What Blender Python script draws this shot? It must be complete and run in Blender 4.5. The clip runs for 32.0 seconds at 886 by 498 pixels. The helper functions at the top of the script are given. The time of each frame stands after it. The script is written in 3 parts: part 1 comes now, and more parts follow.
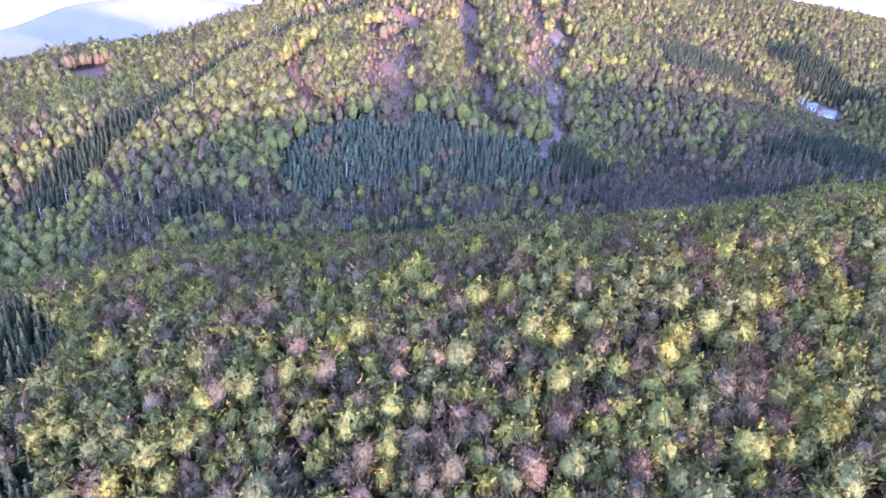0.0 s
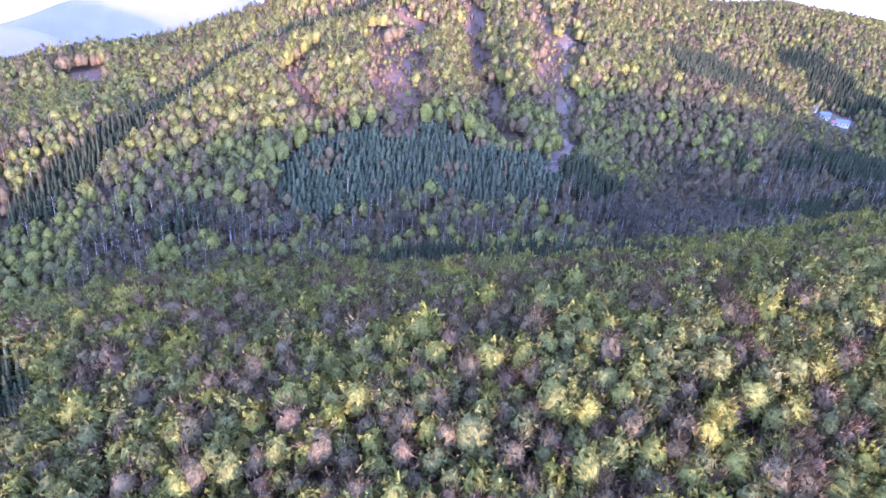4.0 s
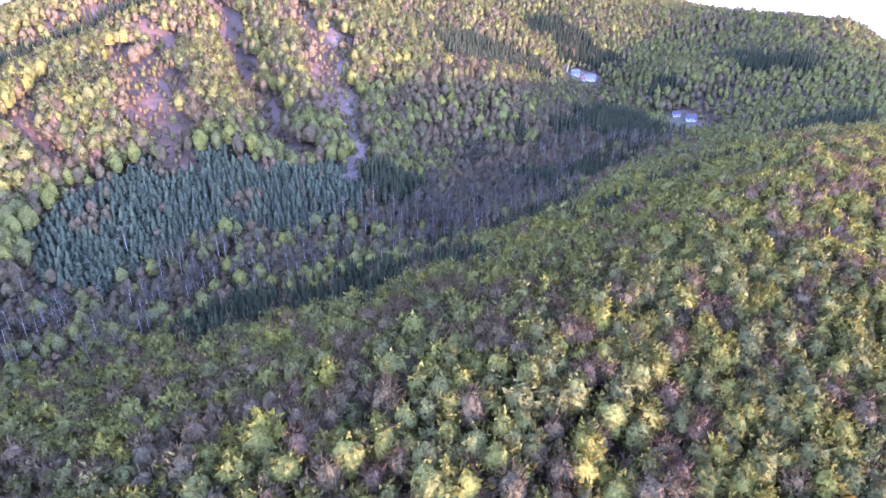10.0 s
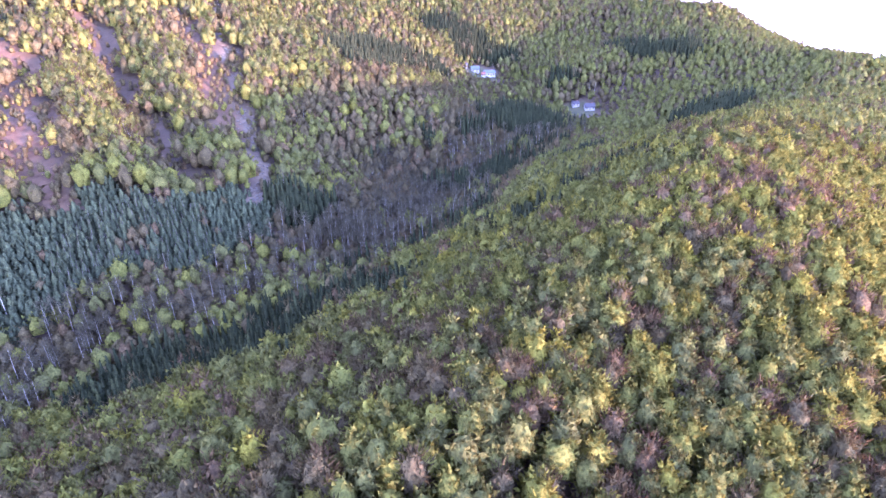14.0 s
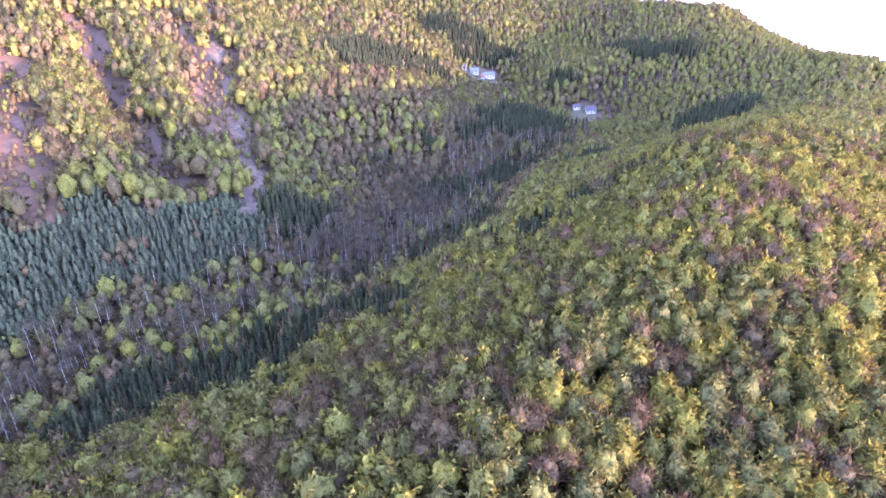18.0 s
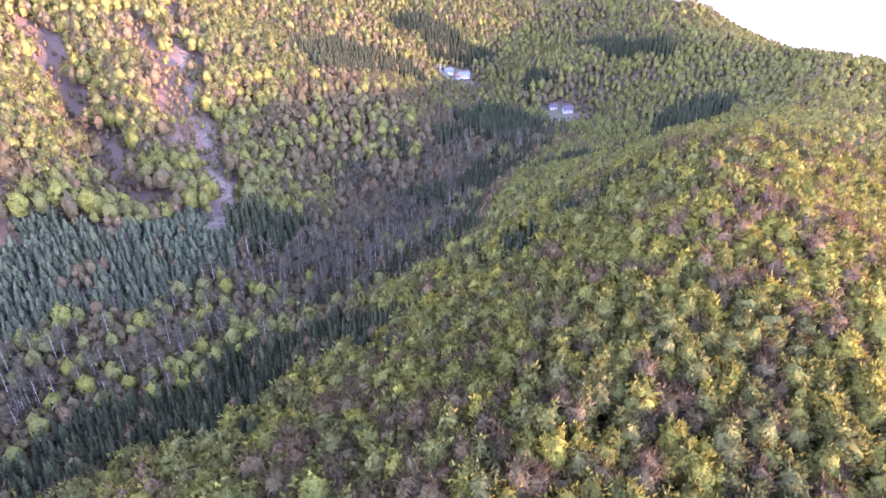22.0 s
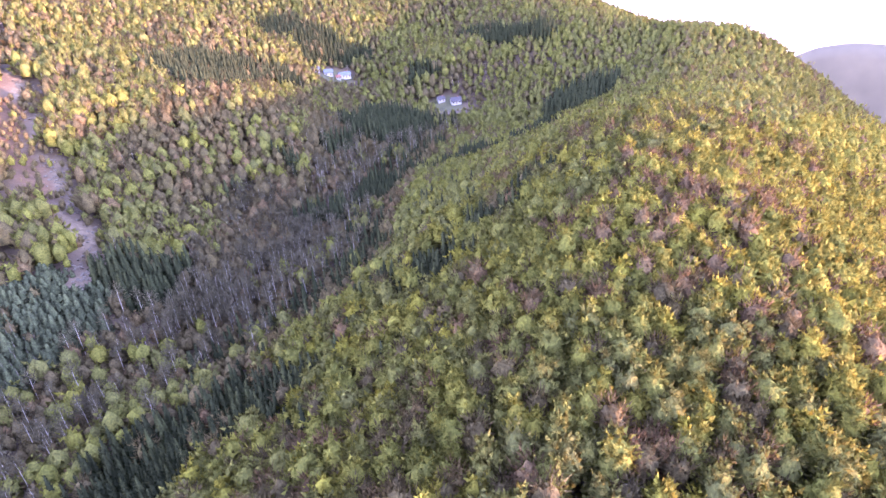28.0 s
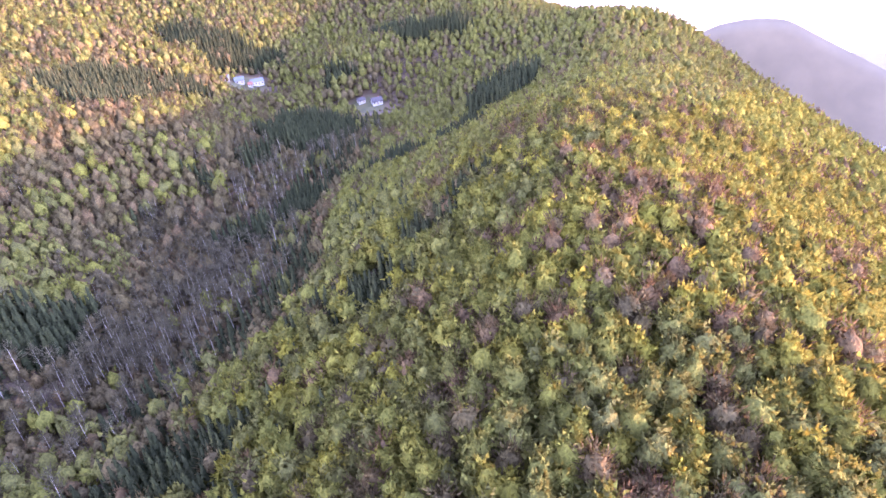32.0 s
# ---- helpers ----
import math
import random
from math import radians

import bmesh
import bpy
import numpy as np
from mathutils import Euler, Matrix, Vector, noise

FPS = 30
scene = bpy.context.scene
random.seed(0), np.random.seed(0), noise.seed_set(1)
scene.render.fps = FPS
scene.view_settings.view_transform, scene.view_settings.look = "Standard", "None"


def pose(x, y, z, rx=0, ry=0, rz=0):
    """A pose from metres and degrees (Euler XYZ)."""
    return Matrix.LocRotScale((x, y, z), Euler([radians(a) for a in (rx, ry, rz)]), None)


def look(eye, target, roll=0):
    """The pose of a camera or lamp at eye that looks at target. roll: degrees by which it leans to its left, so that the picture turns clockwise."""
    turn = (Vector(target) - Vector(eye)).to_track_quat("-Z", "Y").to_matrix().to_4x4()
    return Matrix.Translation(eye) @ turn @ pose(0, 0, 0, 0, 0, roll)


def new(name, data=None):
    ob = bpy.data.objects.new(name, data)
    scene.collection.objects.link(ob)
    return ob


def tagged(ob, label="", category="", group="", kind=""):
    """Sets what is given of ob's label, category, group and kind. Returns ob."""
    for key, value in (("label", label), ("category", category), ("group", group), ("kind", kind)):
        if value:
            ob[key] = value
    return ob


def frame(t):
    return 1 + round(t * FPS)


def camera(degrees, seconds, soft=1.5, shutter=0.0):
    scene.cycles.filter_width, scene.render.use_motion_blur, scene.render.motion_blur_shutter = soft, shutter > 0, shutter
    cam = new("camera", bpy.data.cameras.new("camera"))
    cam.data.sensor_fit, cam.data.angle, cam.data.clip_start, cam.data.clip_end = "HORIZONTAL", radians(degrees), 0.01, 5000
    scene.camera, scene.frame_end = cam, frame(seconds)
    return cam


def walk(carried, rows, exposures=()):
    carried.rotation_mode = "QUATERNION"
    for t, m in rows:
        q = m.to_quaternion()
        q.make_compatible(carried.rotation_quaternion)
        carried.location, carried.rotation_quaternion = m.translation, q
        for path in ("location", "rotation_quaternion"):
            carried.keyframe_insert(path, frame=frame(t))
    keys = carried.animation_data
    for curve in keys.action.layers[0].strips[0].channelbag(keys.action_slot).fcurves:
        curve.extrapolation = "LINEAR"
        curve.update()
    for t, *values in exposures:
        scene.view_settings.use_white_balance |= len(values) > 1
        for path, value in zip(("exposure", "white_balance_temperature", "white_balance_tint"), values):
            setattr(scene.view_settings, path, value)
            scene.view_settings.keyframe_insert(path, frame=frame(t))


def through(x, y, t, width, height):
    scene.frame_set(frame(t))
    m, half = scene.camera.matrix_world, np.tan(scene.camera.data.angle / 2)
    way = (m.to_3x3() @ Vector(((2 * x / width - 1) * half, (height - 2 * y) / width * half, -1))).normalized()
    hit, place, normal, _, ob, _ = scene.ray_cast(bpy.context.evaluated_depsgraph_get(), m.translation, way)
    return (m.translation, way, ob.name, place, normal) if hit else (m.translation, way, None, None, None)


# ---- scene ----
cam = camera(73.0, 32.0, soft=1.5)
# seconds, place in metres, turn in degrees
ROWS = [
    (0, -2.15, 5.33, 99.85, 65.90, -4.10, 0.87),
    (0.5, -2.36, 7.12, 100.07, 65.71, -4.19, 1.15),
    (1, -2.55, 8.88, 100.52, 65.70, -4.38, 1.56),
    (1.5, -2.71, 10.64, 101.12, 65.75, -4.38, 1.53),
    (2, -2.87, 12.45, 101.81, 65.68, -4.44, 1.51),
    (2.5, -3.09, 14.30, 102.44, 65.61, -4.52, 1.73),
    (4.5, -4.65, 22.04, 104.06, 65.65, -4.96, 0.71),
    (5, -4.94, 23.41, 104.83, 65.77, -4.04, -2.20),
    (5.5, -5.21, 24.51, 105.76, 65.67, -3.48, -4.76),
    (6, -5.46, 25.42, 106.77, 65.82, -2.92, -7.13),
    (6.5, -5.70, 26.32, 107.73, 65.65, -2.65, -8.69),
    (7, -6.00, 27.38, 108.62, 65.43, -2.14, -11.07),
    (7.5, -6.15, 28.75, 109.39, 65.34, -1.91, -13.65),
    (8, -6.00, 30.29, 110.00, 65.39, -1.45, -15.87),
    (8.5, -5.57, 31.95, 110.41, 65.45, -1.15, -17.15),
    (9, -5.12, 33.48, 110.81, 65.29, -1.00, -18.35),
    (9.5, -4.79, 34.84, 111.34, 65.25, -0.50, -20.11),
    (10, -4.57, 36.10, 112.00, 65.01, -0.55, -20.32),
    (10.5, -4.34, 37.31, 112.65, 65.00, -0.46, -21.08),
    (11, -3.97, 38.54, 113.24, 65.13, -0.44, -21.60),
    (11.5, -3.49, 39.77, 113.75, 65.14, -0.02, -23.15),
    (12, -2.92, 41.00, 114.23, 64.91, 0.44, -25.18),
    (12.5, -2.34, 42.14, 114.70, 64.79, 0.91, -27.04),
    (13, -1.83, 43.18, 115.14, 64.65, 1.40, -28.95),
    (13.5, -1.41, 44.25, 115.48, 64.68, 1.44, -29.63),
    (15.5, -0.06, 49.02, 115.93, 64.39, 1.23, -30.41),
    (16, 0.48, 50.35, 116.07, 64.43, 0.91, -29.55),
    (16.5, 1.06, 51.63, 116.21, 64.55, 0.86, -29.38),
    (17, 1.65, 52.89, 116.45, 64.48, 0.70, -28.87),
    (17.5, 2.27, 54.14, 116.72, 64.68, 1.09, -29.65),
    (18, 2.89, 55.44, 116.96, 64.55, 1.26, -30.16),
    (18.5, 3.50, 56.73, 117.15, 64.64, 1.30, -30.21),
    (19, 4.11, 58.06, 117.31, 64.54, 1.19, -30.12),
    (19.5, 4.73, 59.39, 117.50, 64.56, 1.15, -30.01),
    (20, 5.36, 60.75, 117.68, 64.52, 1.13, -30.05),
    (20.5, 6.01, 62.15, 117.84, 64.67, 0.96, -29.64),
    (21, 6.77, 63.57, 117.94, 64.58, 0.84, -29.69),
    (21.5, 7.54, 64.97, 117.99, 64.39, 1.34, -31.74),
    (22, 8.29, 66.35, 118.08, 64.25, 1.55, -32.69),
    (22.5, 8.98, 67.69, 118.16, 64.12, 1.59, -32.97),
    (23, 9.69, 69.12, 118.23, 64.18, 2.21, -34.63),
    (23.5, 10.50, 70.67, 118.17, 63.80, 2.60, -36.60),
    (24, 11.34, 72.28, 118.04, 63.62, 3.25, -39.27),
    (24.5, 12.08, 73.79, 117.99, 63.69, 3.33, -39.47),
    (26.5, 15.13, 79.20, 118.35, 63.38, 3.21, -39.61),
    (27, 16.40, 80.71, 118.13, 63.29, 3.25, -39.85),
    (27.5, 17.95, 82.28, 117.65, 63.14, 3.89, -42.22),
    (28, 19.54, 83.96, 117.08, 63.12, 4.52, -44.35),
    (28.5, 20.89, 85.49, 116.65, 62.94, 4.31, -44.08),
    (29, 22.03, 86.84, 116.43, 62.89, 4.36, -44.16),
    (29.5, 23.07, 88.04, 116.34, 62.93, 4.55, -44.87),
    (30, 24.16, 89.31, 116.32, 62.64, 5.16, -47.16),
    (30.5, 25.35, 90.66, 116.35, 62.41, 5.32, -47.94),
    (31, 26.59, 92.01, 116.36, 62.52, 5.58, -48.43),
    (31.5, 27.96, 93.25, 116.25, 62.41, 5.68, -49.16),
    (32, 29.61, 94.52, 115.84, 61.98, 6.52, -52.45),
]
EXPOSURES = [(0.0, 5.56, 4720.0, 70.0), (13.0, 5.76, 4960.0, 73.0), (19.0, 5.84, 5280.0, 74.0), (32.0, 5.94, 5680.0, 76.0)]
walk(cam, [(t, pose(x, y, z, rx, ry, rz)) for t, x, y, z, rx, ry, rz in ROWS], EXPOSURES)

# ---- sky and sun ----
SUN_AZIMUTH, SUN_HEIGHT = 163.0, 2.6        # degrees clockwise from +y, degrees above the horizon
world = bpy.data.worlds.new("sky")
scene.world = world
world.use_nodes = True
nodes, links = world.node_tree.nodes, world.node_tree.links
sky = nodes.new("ShaderNodeTexSky")
sky.sky_type = "NISHITA"
sky.sun_disc = False
sky.sun_elevation, sky.sun_rotation = radians(SUN_HEIGHT), radians(SUN_AZIMUTH)
sky.dust_density, sky.air_density = 0.0, 1.0
nodes["Background"].inputs["Strength"].default_value = 0.15
links.new(sky.outputs[0], nodes["Background"].inputs["Color"])

sun = new("sun", bpy.data.lights.new("sun", "SUN"))
sun.data.energy, sun.data.angle, sun.data.color = 1.02, radians(3.0), (1.0, 0.67, 0.37)
a, e = radians(SUN_AZIMUTH), radians(SUN_HEIGHT)
SUN_WAY = Vector((math.sin(a) * math.cos(e), math.cos(a) * math.cos(e), math.sin(e)))
sun.matrix_basis = look(SUN_WAY * 900, (0, 0, 0))


# ---- materials ----
def material(name):
    m = bpy.data.materials.new(name)
    m.use_nodes = True
    return m, m.node_tree.nodes, m.node_tree.links, m.node_tree.nodes["Principled BSDF"]


def ramp(nodes, stops):
    r = nodes.new("ShaderNodeValToRGB")
    while len(r.color_ramp.elements) < len(stops):
        r.color_ramp.elements.new(0.5)
    for el, (at, c) in zip(r.color_ramp.elements, stops):
        el.position, el.color = at, (*c, 1)
    return r


def blotches(nodes, links, scale, detail=4.0):
    """Noise in metres of the world."""
    place = nodes.new("ShaderNodeNewGeometry")
    n = nodes.new("ShaderNodeTexNoise")
    n.inputs["Scale"].default_value, n.inputs["Detail"].default_value = 1.0 / scale, detail
    links.new(place.outputs["Position"], n.inputs["Vector"])
    return n.outputs["Fac"]


def blend(nodes, links, fac, a, b, kind="MIX"):
    m = nodes.new("ShaderNodeMix")
    m.data_type, m.blend_type = "RGBA", kind
    for socket, v in ((m.inputs[0], fac), (m.inputs[6], a), (m.inputs[7], b)):
        if isinstance(v, (int, float)):
            socket.default_value = v
        elif isinstance(v, tuple):
            socket.default_value = (*v, 1)
        else:
            links.new(v, socket)
    return m.outputs[2]


def foliage(name, stops, through=0.35, single=False):
    """Leaves or twigs: each tree takes its own tint, each spray varies a little; some light passes through."""
    m, nodes, links, bsdf = material(name)
    nodes.remove(bsdf)
    if single:
        tint = nodes.new("ShaderNodeObjectInfo").outputs["Random"]
    else:
        at = nodes.new("ShaderNodeAttribute")
        at.attribute_name = "tint"
        tint = at.outputs["Fac"]
    r = ramp(nodes, stops)
    links.new(tint, r.inputs["Fac"])
    fine, broad = blotches(nodes, links, 0.55, 3.0), blotches(nodes, links, 2.2, 2.0)
    per = ramp(nodes, [(0.32, (0.68, 0.68, 0.70)), (0.5, (1.0, 1.0, 1.0)), (0.68, (1.28, 1.26, 1.18))])
    links.new(fine, per.inputs["Fac"])
    wide = ramp(nodes, [(0.32, (0.80, 0.79, 0.81)), (0.68, (1.16, 1.15, 1.11))])
    links.new(broad, wide.inputs["Fac"])
    c = blend(nodes, links, 1.0, r.outputs["Color"], per.outputs["Color"], "MULTIPLY")
    c = blend(nodes, links, 1.0, c, wide.outputs["Color"], "MULTIPLY")
    lie = nodes.new("ShaderNodeAttribute")
    lie.attribute_name = "lie"
    turn = nodes.new("ShaderNodeVectorTransform")
    turn.vector_type, turn.convert_from, turn.convert_to = "NORMAL", "OBJECT", "WORLD"
    links.new(lie.outputs["Vector"], turn.inputs["Vector"])
    soft, back, mix = nodes.new("ShaderNodeBsdfDiffuse"), nodes.new("ShaderNodeBsdfTranslucent"), nodes.new("ShaderNodeMixShader")
    mix.inputs[0].default_value = through
    links.new(c, soft.inputs["Color"])
    links.new(c, back.inputs["Color"])
    relief = nodes.new("ShaderNodeBump")
    relief.inputs["Strength"].default_value, relief.inputs["Distance"].default_value = 0.6, 0.5
    links.new(fine, relief.inputs["Height"])
    links.new(turn.outputs["Vector"], relief.inputs["Normal"])
    links.new(relief.outputs[0], soft.inputs["Normal"])
    links.new(relief.outputs[0], back.inputs["Normal"])
    links.new(soft.outputs[0], mix.inputs[1])
    links.new(back.outputs[0], mix.inputs[2])
    links.new(mix.outputs[0], nodes["Material Output"].inputs["Surface"])
    return m


GREENS = [(0.0, (0.152, 0.157, 0.054)), (0.2, (0.167, 0.171, 0.053)), (0.4, (0.174, 0.181, 0.050)), (0.6, (0.184, 0.195, 0.046)), (0.8, (0.213, 0.212, 0.045)), (0.95, (0.244, 0.236, 0.044)), (1.0, (0.282, 0.270, 0.044))]
BROWNS = [(0.0, (0.116, 0.098, 0.050)), (0.35, (0.128, 0.106, 0.052)), (0.6, (0.134, 0.113, 0.052)), (0.75, (0.160, 0.114, 0.058)), (0.9, (0.166, 0.112, 0.060)), (1.0, (0.160, 0.130, 0.055))]
GREYS = [(0.0, (0.114, 0.107, 0.066)), (0.5, (0.132, 0.123, 0.077)), (1.0, (0.132, 0.126, 0.076))]
SPRUCES = [(0.0, (0.026, 0.033, 0.017)), (0.6, (0.033, 0.040, 0.020)), (1.0, (0.050, 0.060, 0.026))]
PINES = [(0.0, (0.050, 0.062, 0.034)), (0.6, (0.066, 0.081, 0.044)), (1.0, (0.090, 0.108, 0.054))]
LEAF = {"beech": GREENS, "bare": BROWNS, "grey": GREYS, "spruce": SPRUCES, "pine": PINES}
THROUGH = {"beech": 0.5, "bare": 0.42, "grey": 0.15, "spruce": 0.1, "pine": 0.15}
LEAF_STUFF = {k: foliage(k + "_foliage", v, THROUGH[k]) for k, v in LEAF.items()}
LEAF_TREE = {k: foliage(k + "_foliage_single", v, THROUGH[k], True) for k, v in LEAF.items()}


def plain(name, colour, other, scale, rough=0.85, bump=0.0):
    m, nodes, links, bsdf = material(name)
    r = ramp(nodes, [(0.3, colour), (0.7, other)])
    f = blotches(nodes, links, scale)
    links.new(f, r.inputs["Fac"])
    links.new(r.outputs["Color"], bsdf.inputs["Base Color"])
    bsdf.inputs["Roughness"].default_value = rough
    if bump:
        b = nodes.new("ShaderNodeBump")
        b.inputs["Strength"].default_value, b.inputs["Distance"].default_value = bump, scale * 0.3
        links.new(blotches(nodes, links, scale * 0.4), b.inputs["Height"])
        links.new(b.outputs[0], bsdf.inputs["Normal"])
    return m


BARK = plain("bark", (0.070, 0.060, 0.052), (0.115, 0.100, 0.086), 0.6)
BIRCH_BARK = plain("birch_bark", (0.26, 0.235, 0.20), (0.36, 0.33, 0.285), 1.5)


def forest_floor():
    m, nodes, links, bsdf = material("forest_floor")
    litter = ramp(nodes, [(0.3, (0.052, 0.036, 0.021)), (0.55, (0.072, 0.049, 0.028)), (0.75, (0.098, 0.067, 0.038))])
    links.new(blotches(nodes, links, 9.0, 6.0), litter.inputs["Fac"])
    c = litter.outputs["Color"]
    for layer, dark, light, scale in (("red_soil", (0.066, 0.034, 0.014), (0.110, 0.060, 0.027), 4.0),
                                      ("scree", (0.074, 0.052, 0.027), (0.150, 0.112, 0.066), 2.5),
                                      ("meadow", (0.036, 0.040, 0.014), (0.062, 0.058, 0.022), 7.0),
                                      # distance haze painted into the ground colour as pale grey
                                      ("painted_haze", (0.125, 0.125, 0.130), (0.155, 0.150, 0.150), 160.0)):
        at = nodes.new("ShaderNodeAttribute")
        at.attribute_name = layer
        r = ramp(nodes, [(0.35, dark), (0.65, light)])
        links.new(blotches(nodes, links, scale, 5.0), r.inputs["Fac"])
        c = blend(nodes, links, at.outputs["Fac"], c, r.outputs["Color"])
    links.new(c, bsdf.inputs["Base Color"])
    bsdf.inputs["Roughness"].default_value = 0.95
    b = nodes.new("ShaderNodeBump")
    b.inputs["Strength"].default_value, b.inputs["Distance"].default_value = 0.6, 0.8
    links.new(blotches(nodes, links, 1.8, 6.0), b.inputs["Height"])
    links.new(b.outputs[0], bsdf.inputs["Normal"])
    return m


FLOOR = forest_floor()


def haze_backdrop():
    m, nodes, links, bsdf = material("pale_haze")
    nodes.remove(bsdf)
    e = nodes.new("ShaderNodeEmission")
    e.inputs["Color"].default_value, e.inputs["Strength"].default_value = (0.93, 0.94, 1.0, 1), 0.085
    links.new(e.outputs[0], nodes["Material Output"].inputs["Surface"])
    return m


HAZE = haze_backdrop()
# the air's haze over the distant hills is painted into these base colours
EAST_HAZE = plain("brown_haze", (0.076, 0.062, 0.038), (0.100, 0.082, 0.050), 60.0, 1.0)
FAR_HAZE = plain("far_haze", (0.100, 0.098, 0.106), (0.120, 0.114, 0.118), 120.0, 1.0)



def tinted(name, colour, rough=0.7):
    return plain(name, tuple(c * 0.85 for c in colour), colour, 1.2, rough)


WHITEWASH, BLUE_ROOF, DARK_ROOF, RED_ROOF = tinted("whitewash", (0.30, 0.29, 0.27)), tinted("pale_metal_roof", (0.085, 0.105, 0.125), 0.6), tinted("dark_tile_roof", (0.040, 0.034, 0.038)), tinted("red_tile_roof", (0.20, 0.075, 0.05))
GLASS_DARK, WOOD = tinted("window_glass", (0.03, 0.035, 0.04), 0.1), tinted("brown_wood", (0.16, 0.10, 0.06))
ROCK = plain("grey_rock", (0.075, 0.062, 0.044), (0.130, 0.110, 0.080), 0.8, 0.9, 0.4)


# ---- the lie of the land: heights of the ground along named lines, in metres ----
LAND = {
    "front_slope": [(-42, 93, 33), (-2, 90, 37), (21, 97, 40), (41, 107, 46), (0, 41, 22), (-45, 56, 19), (60, 51, 25), (120, 61, 27), (170, 76, 22), (0, -60, -7), (120, -40, -8)],
    "spur_end": [(-50, 132, 27), (-90, 136, 17), (-85, 101, 11), (-90, 60, 3), (-150, 130, -7), (-140, 189, -16)],
    "near_crest": [(35, 118, 47), (5, 124, 40), (60, 121, 51), (91, 117, 50), (101, 124, 54), (91, 144, 50), (140, 139, 57), (163, 142, 55), (201, 183, 54), (280, 208, 44), (368, 240, 30), (392, 245, 30), (501, 326, 28), (547, 279, 33)],
    "sunny_flank": [(101, 103, 48), (190, 125, 35), (240, 85, 8), (330, 110, 2), (425, 184, 10), (300, 17, -50), (470, 117, -40), (560, 208, -18)],
    "shady_flank": [(90, 159, 43), (73, 178, 32), (32, 174, 24), (19, 187, 17), (-30, 171, 13), (192, 209, 46), (150, 193, 44), (120, 222, 24), (250, 262, 26), (359, 321, 7)],
    "stream": [(-220, 225, -14), (-130, 230, -8), (-60, 228, -3), (9, 246, 3), (45, 254, 2), (81, 266, -1), (132, 275, 0), (164, 315, -5), (179, 342, -7), (224, 375, -8), (290, 410, -11), (365, 441, -13)],
    "far_foot": [(-11, 274, 9), (-8, 283, 18), (41, 287, 7), (60, 291, 9), (-23, 314, 24), (21, 319, 28), (55, 323, 19), (118, 336, -2), (130, 357, -9), (136, 354, -1), (252, 388, 0), (206, 383, 10), (300, 501, -2)],
    "far_slope": [(41, 348, 34), (69, 390, 35), (-6, 386, 50), (145, 453, 49), (165, 428, 46), (183, 498, 48), (172, 516, 59), (236, 534, 38), (8, 471, 55), (60, 468, 61), (-38, 443, 58), (-63, 443, 52), (-80, 349, 42), (163, 601, 61), (280, 641, 67), (298, 595, 47)],
    "summit": [(0, 606, 100), (-70, 545, 90), (80, 646, 102), (200, 766, 98), (-30, 706, 103)],
    "western_hill": [(-123, 409, 49), (-124, 436, 56), (-187, 391, 16), (-171, 298, 22), (-189, 280, 9), (-197, 509, 35), (-276, 449, 25), (-150, 564, 69), (-330, 561, 5), (-260, 642, 18), (-420, 470, -19), (-330, 329, -27), (-100, 291, 17)],
    "head_of_valley": [(325, 724, 40), (380, 667, 39), (337, 695, 35), (422, 703, 47), (541, 722, 54), (489, 645, 22), (510, 612, 10), (330, 763, 44), (480, 805, 70), (620, 804, 58), (450, 937, 101), (300, 906, 93), (700, 905, 73)],
    "farmsteads": [(368, 613, 4), (352, 603, 4), (365, 500, -10), (400, 500, -12), (385, 560, -9)],
    "shaded_hill": [(546, 596, 29), (408, 525, 21), (492, 475, 25), (468, 447, 23), (466, 462, 20), (538, 440, 41), (527, 449, 39), (525, 408, 38), (438, 460, -6), (615, 409, 23), (640, 524, 59), (620, 624, 61)],
    "lowlands": [(720, 327, -67), (800, 518, -47), (760, 174, -119), (600, 73, -134), (850, 700, -17), (0, -306, -104), (500, -310, -184), (-500, 145, -98), (-600, 695, -117), (-400, 896, -107), (0, 1201, -3), (500, 1303, 32), (1000, 897, -87), (1500, 583, -331), (1200, 84, -305), (2200, -1235, -636), (-1800, -825, -457), (-2200, 1577, -483), (0, 2970, -656), (2200, 2865, -751)],
}
KNOTS = np.array([p for line in LAND.values() for p in line], float)


def swell(d2):
    return -np.sqrt(d2 + 30.0 ** 2)


def fit_land():
    xy = KNOTS[:, :2]
    d2 = ((xy[:, None] - xy[None]) ** 2).sum(2)
    n = len(xy)
    a = np.zeros((n + 3, n + 3))
    a[:n, :n] = swell(d2) + 6.0 * np.eye(n)
    a[:n, n] = a[n, :n] = 1
    a[:n, n + 1:] = xy
    a[n + 1:, :n] = xy.T
    return np.linalg.solve(a, np.r_[KNOTS[:, 2], 0, 0, 0])


WEIGHTS = fit_land()


def inside(x, y, poly):
    """Which points lie within a closed outline."""
    hit = np.zeros(np.shape(x), bool)
    for (x0, y0), (x1, y1) in zip(poly, poly[1:] + poly[:1]):
        cross = (y0 > y) != (y1 > y)
        hit ^= cross & (x < (x1 - x0) * (y - y0) / ((y1 - y0) or 1e-9) + x0)
    return hit


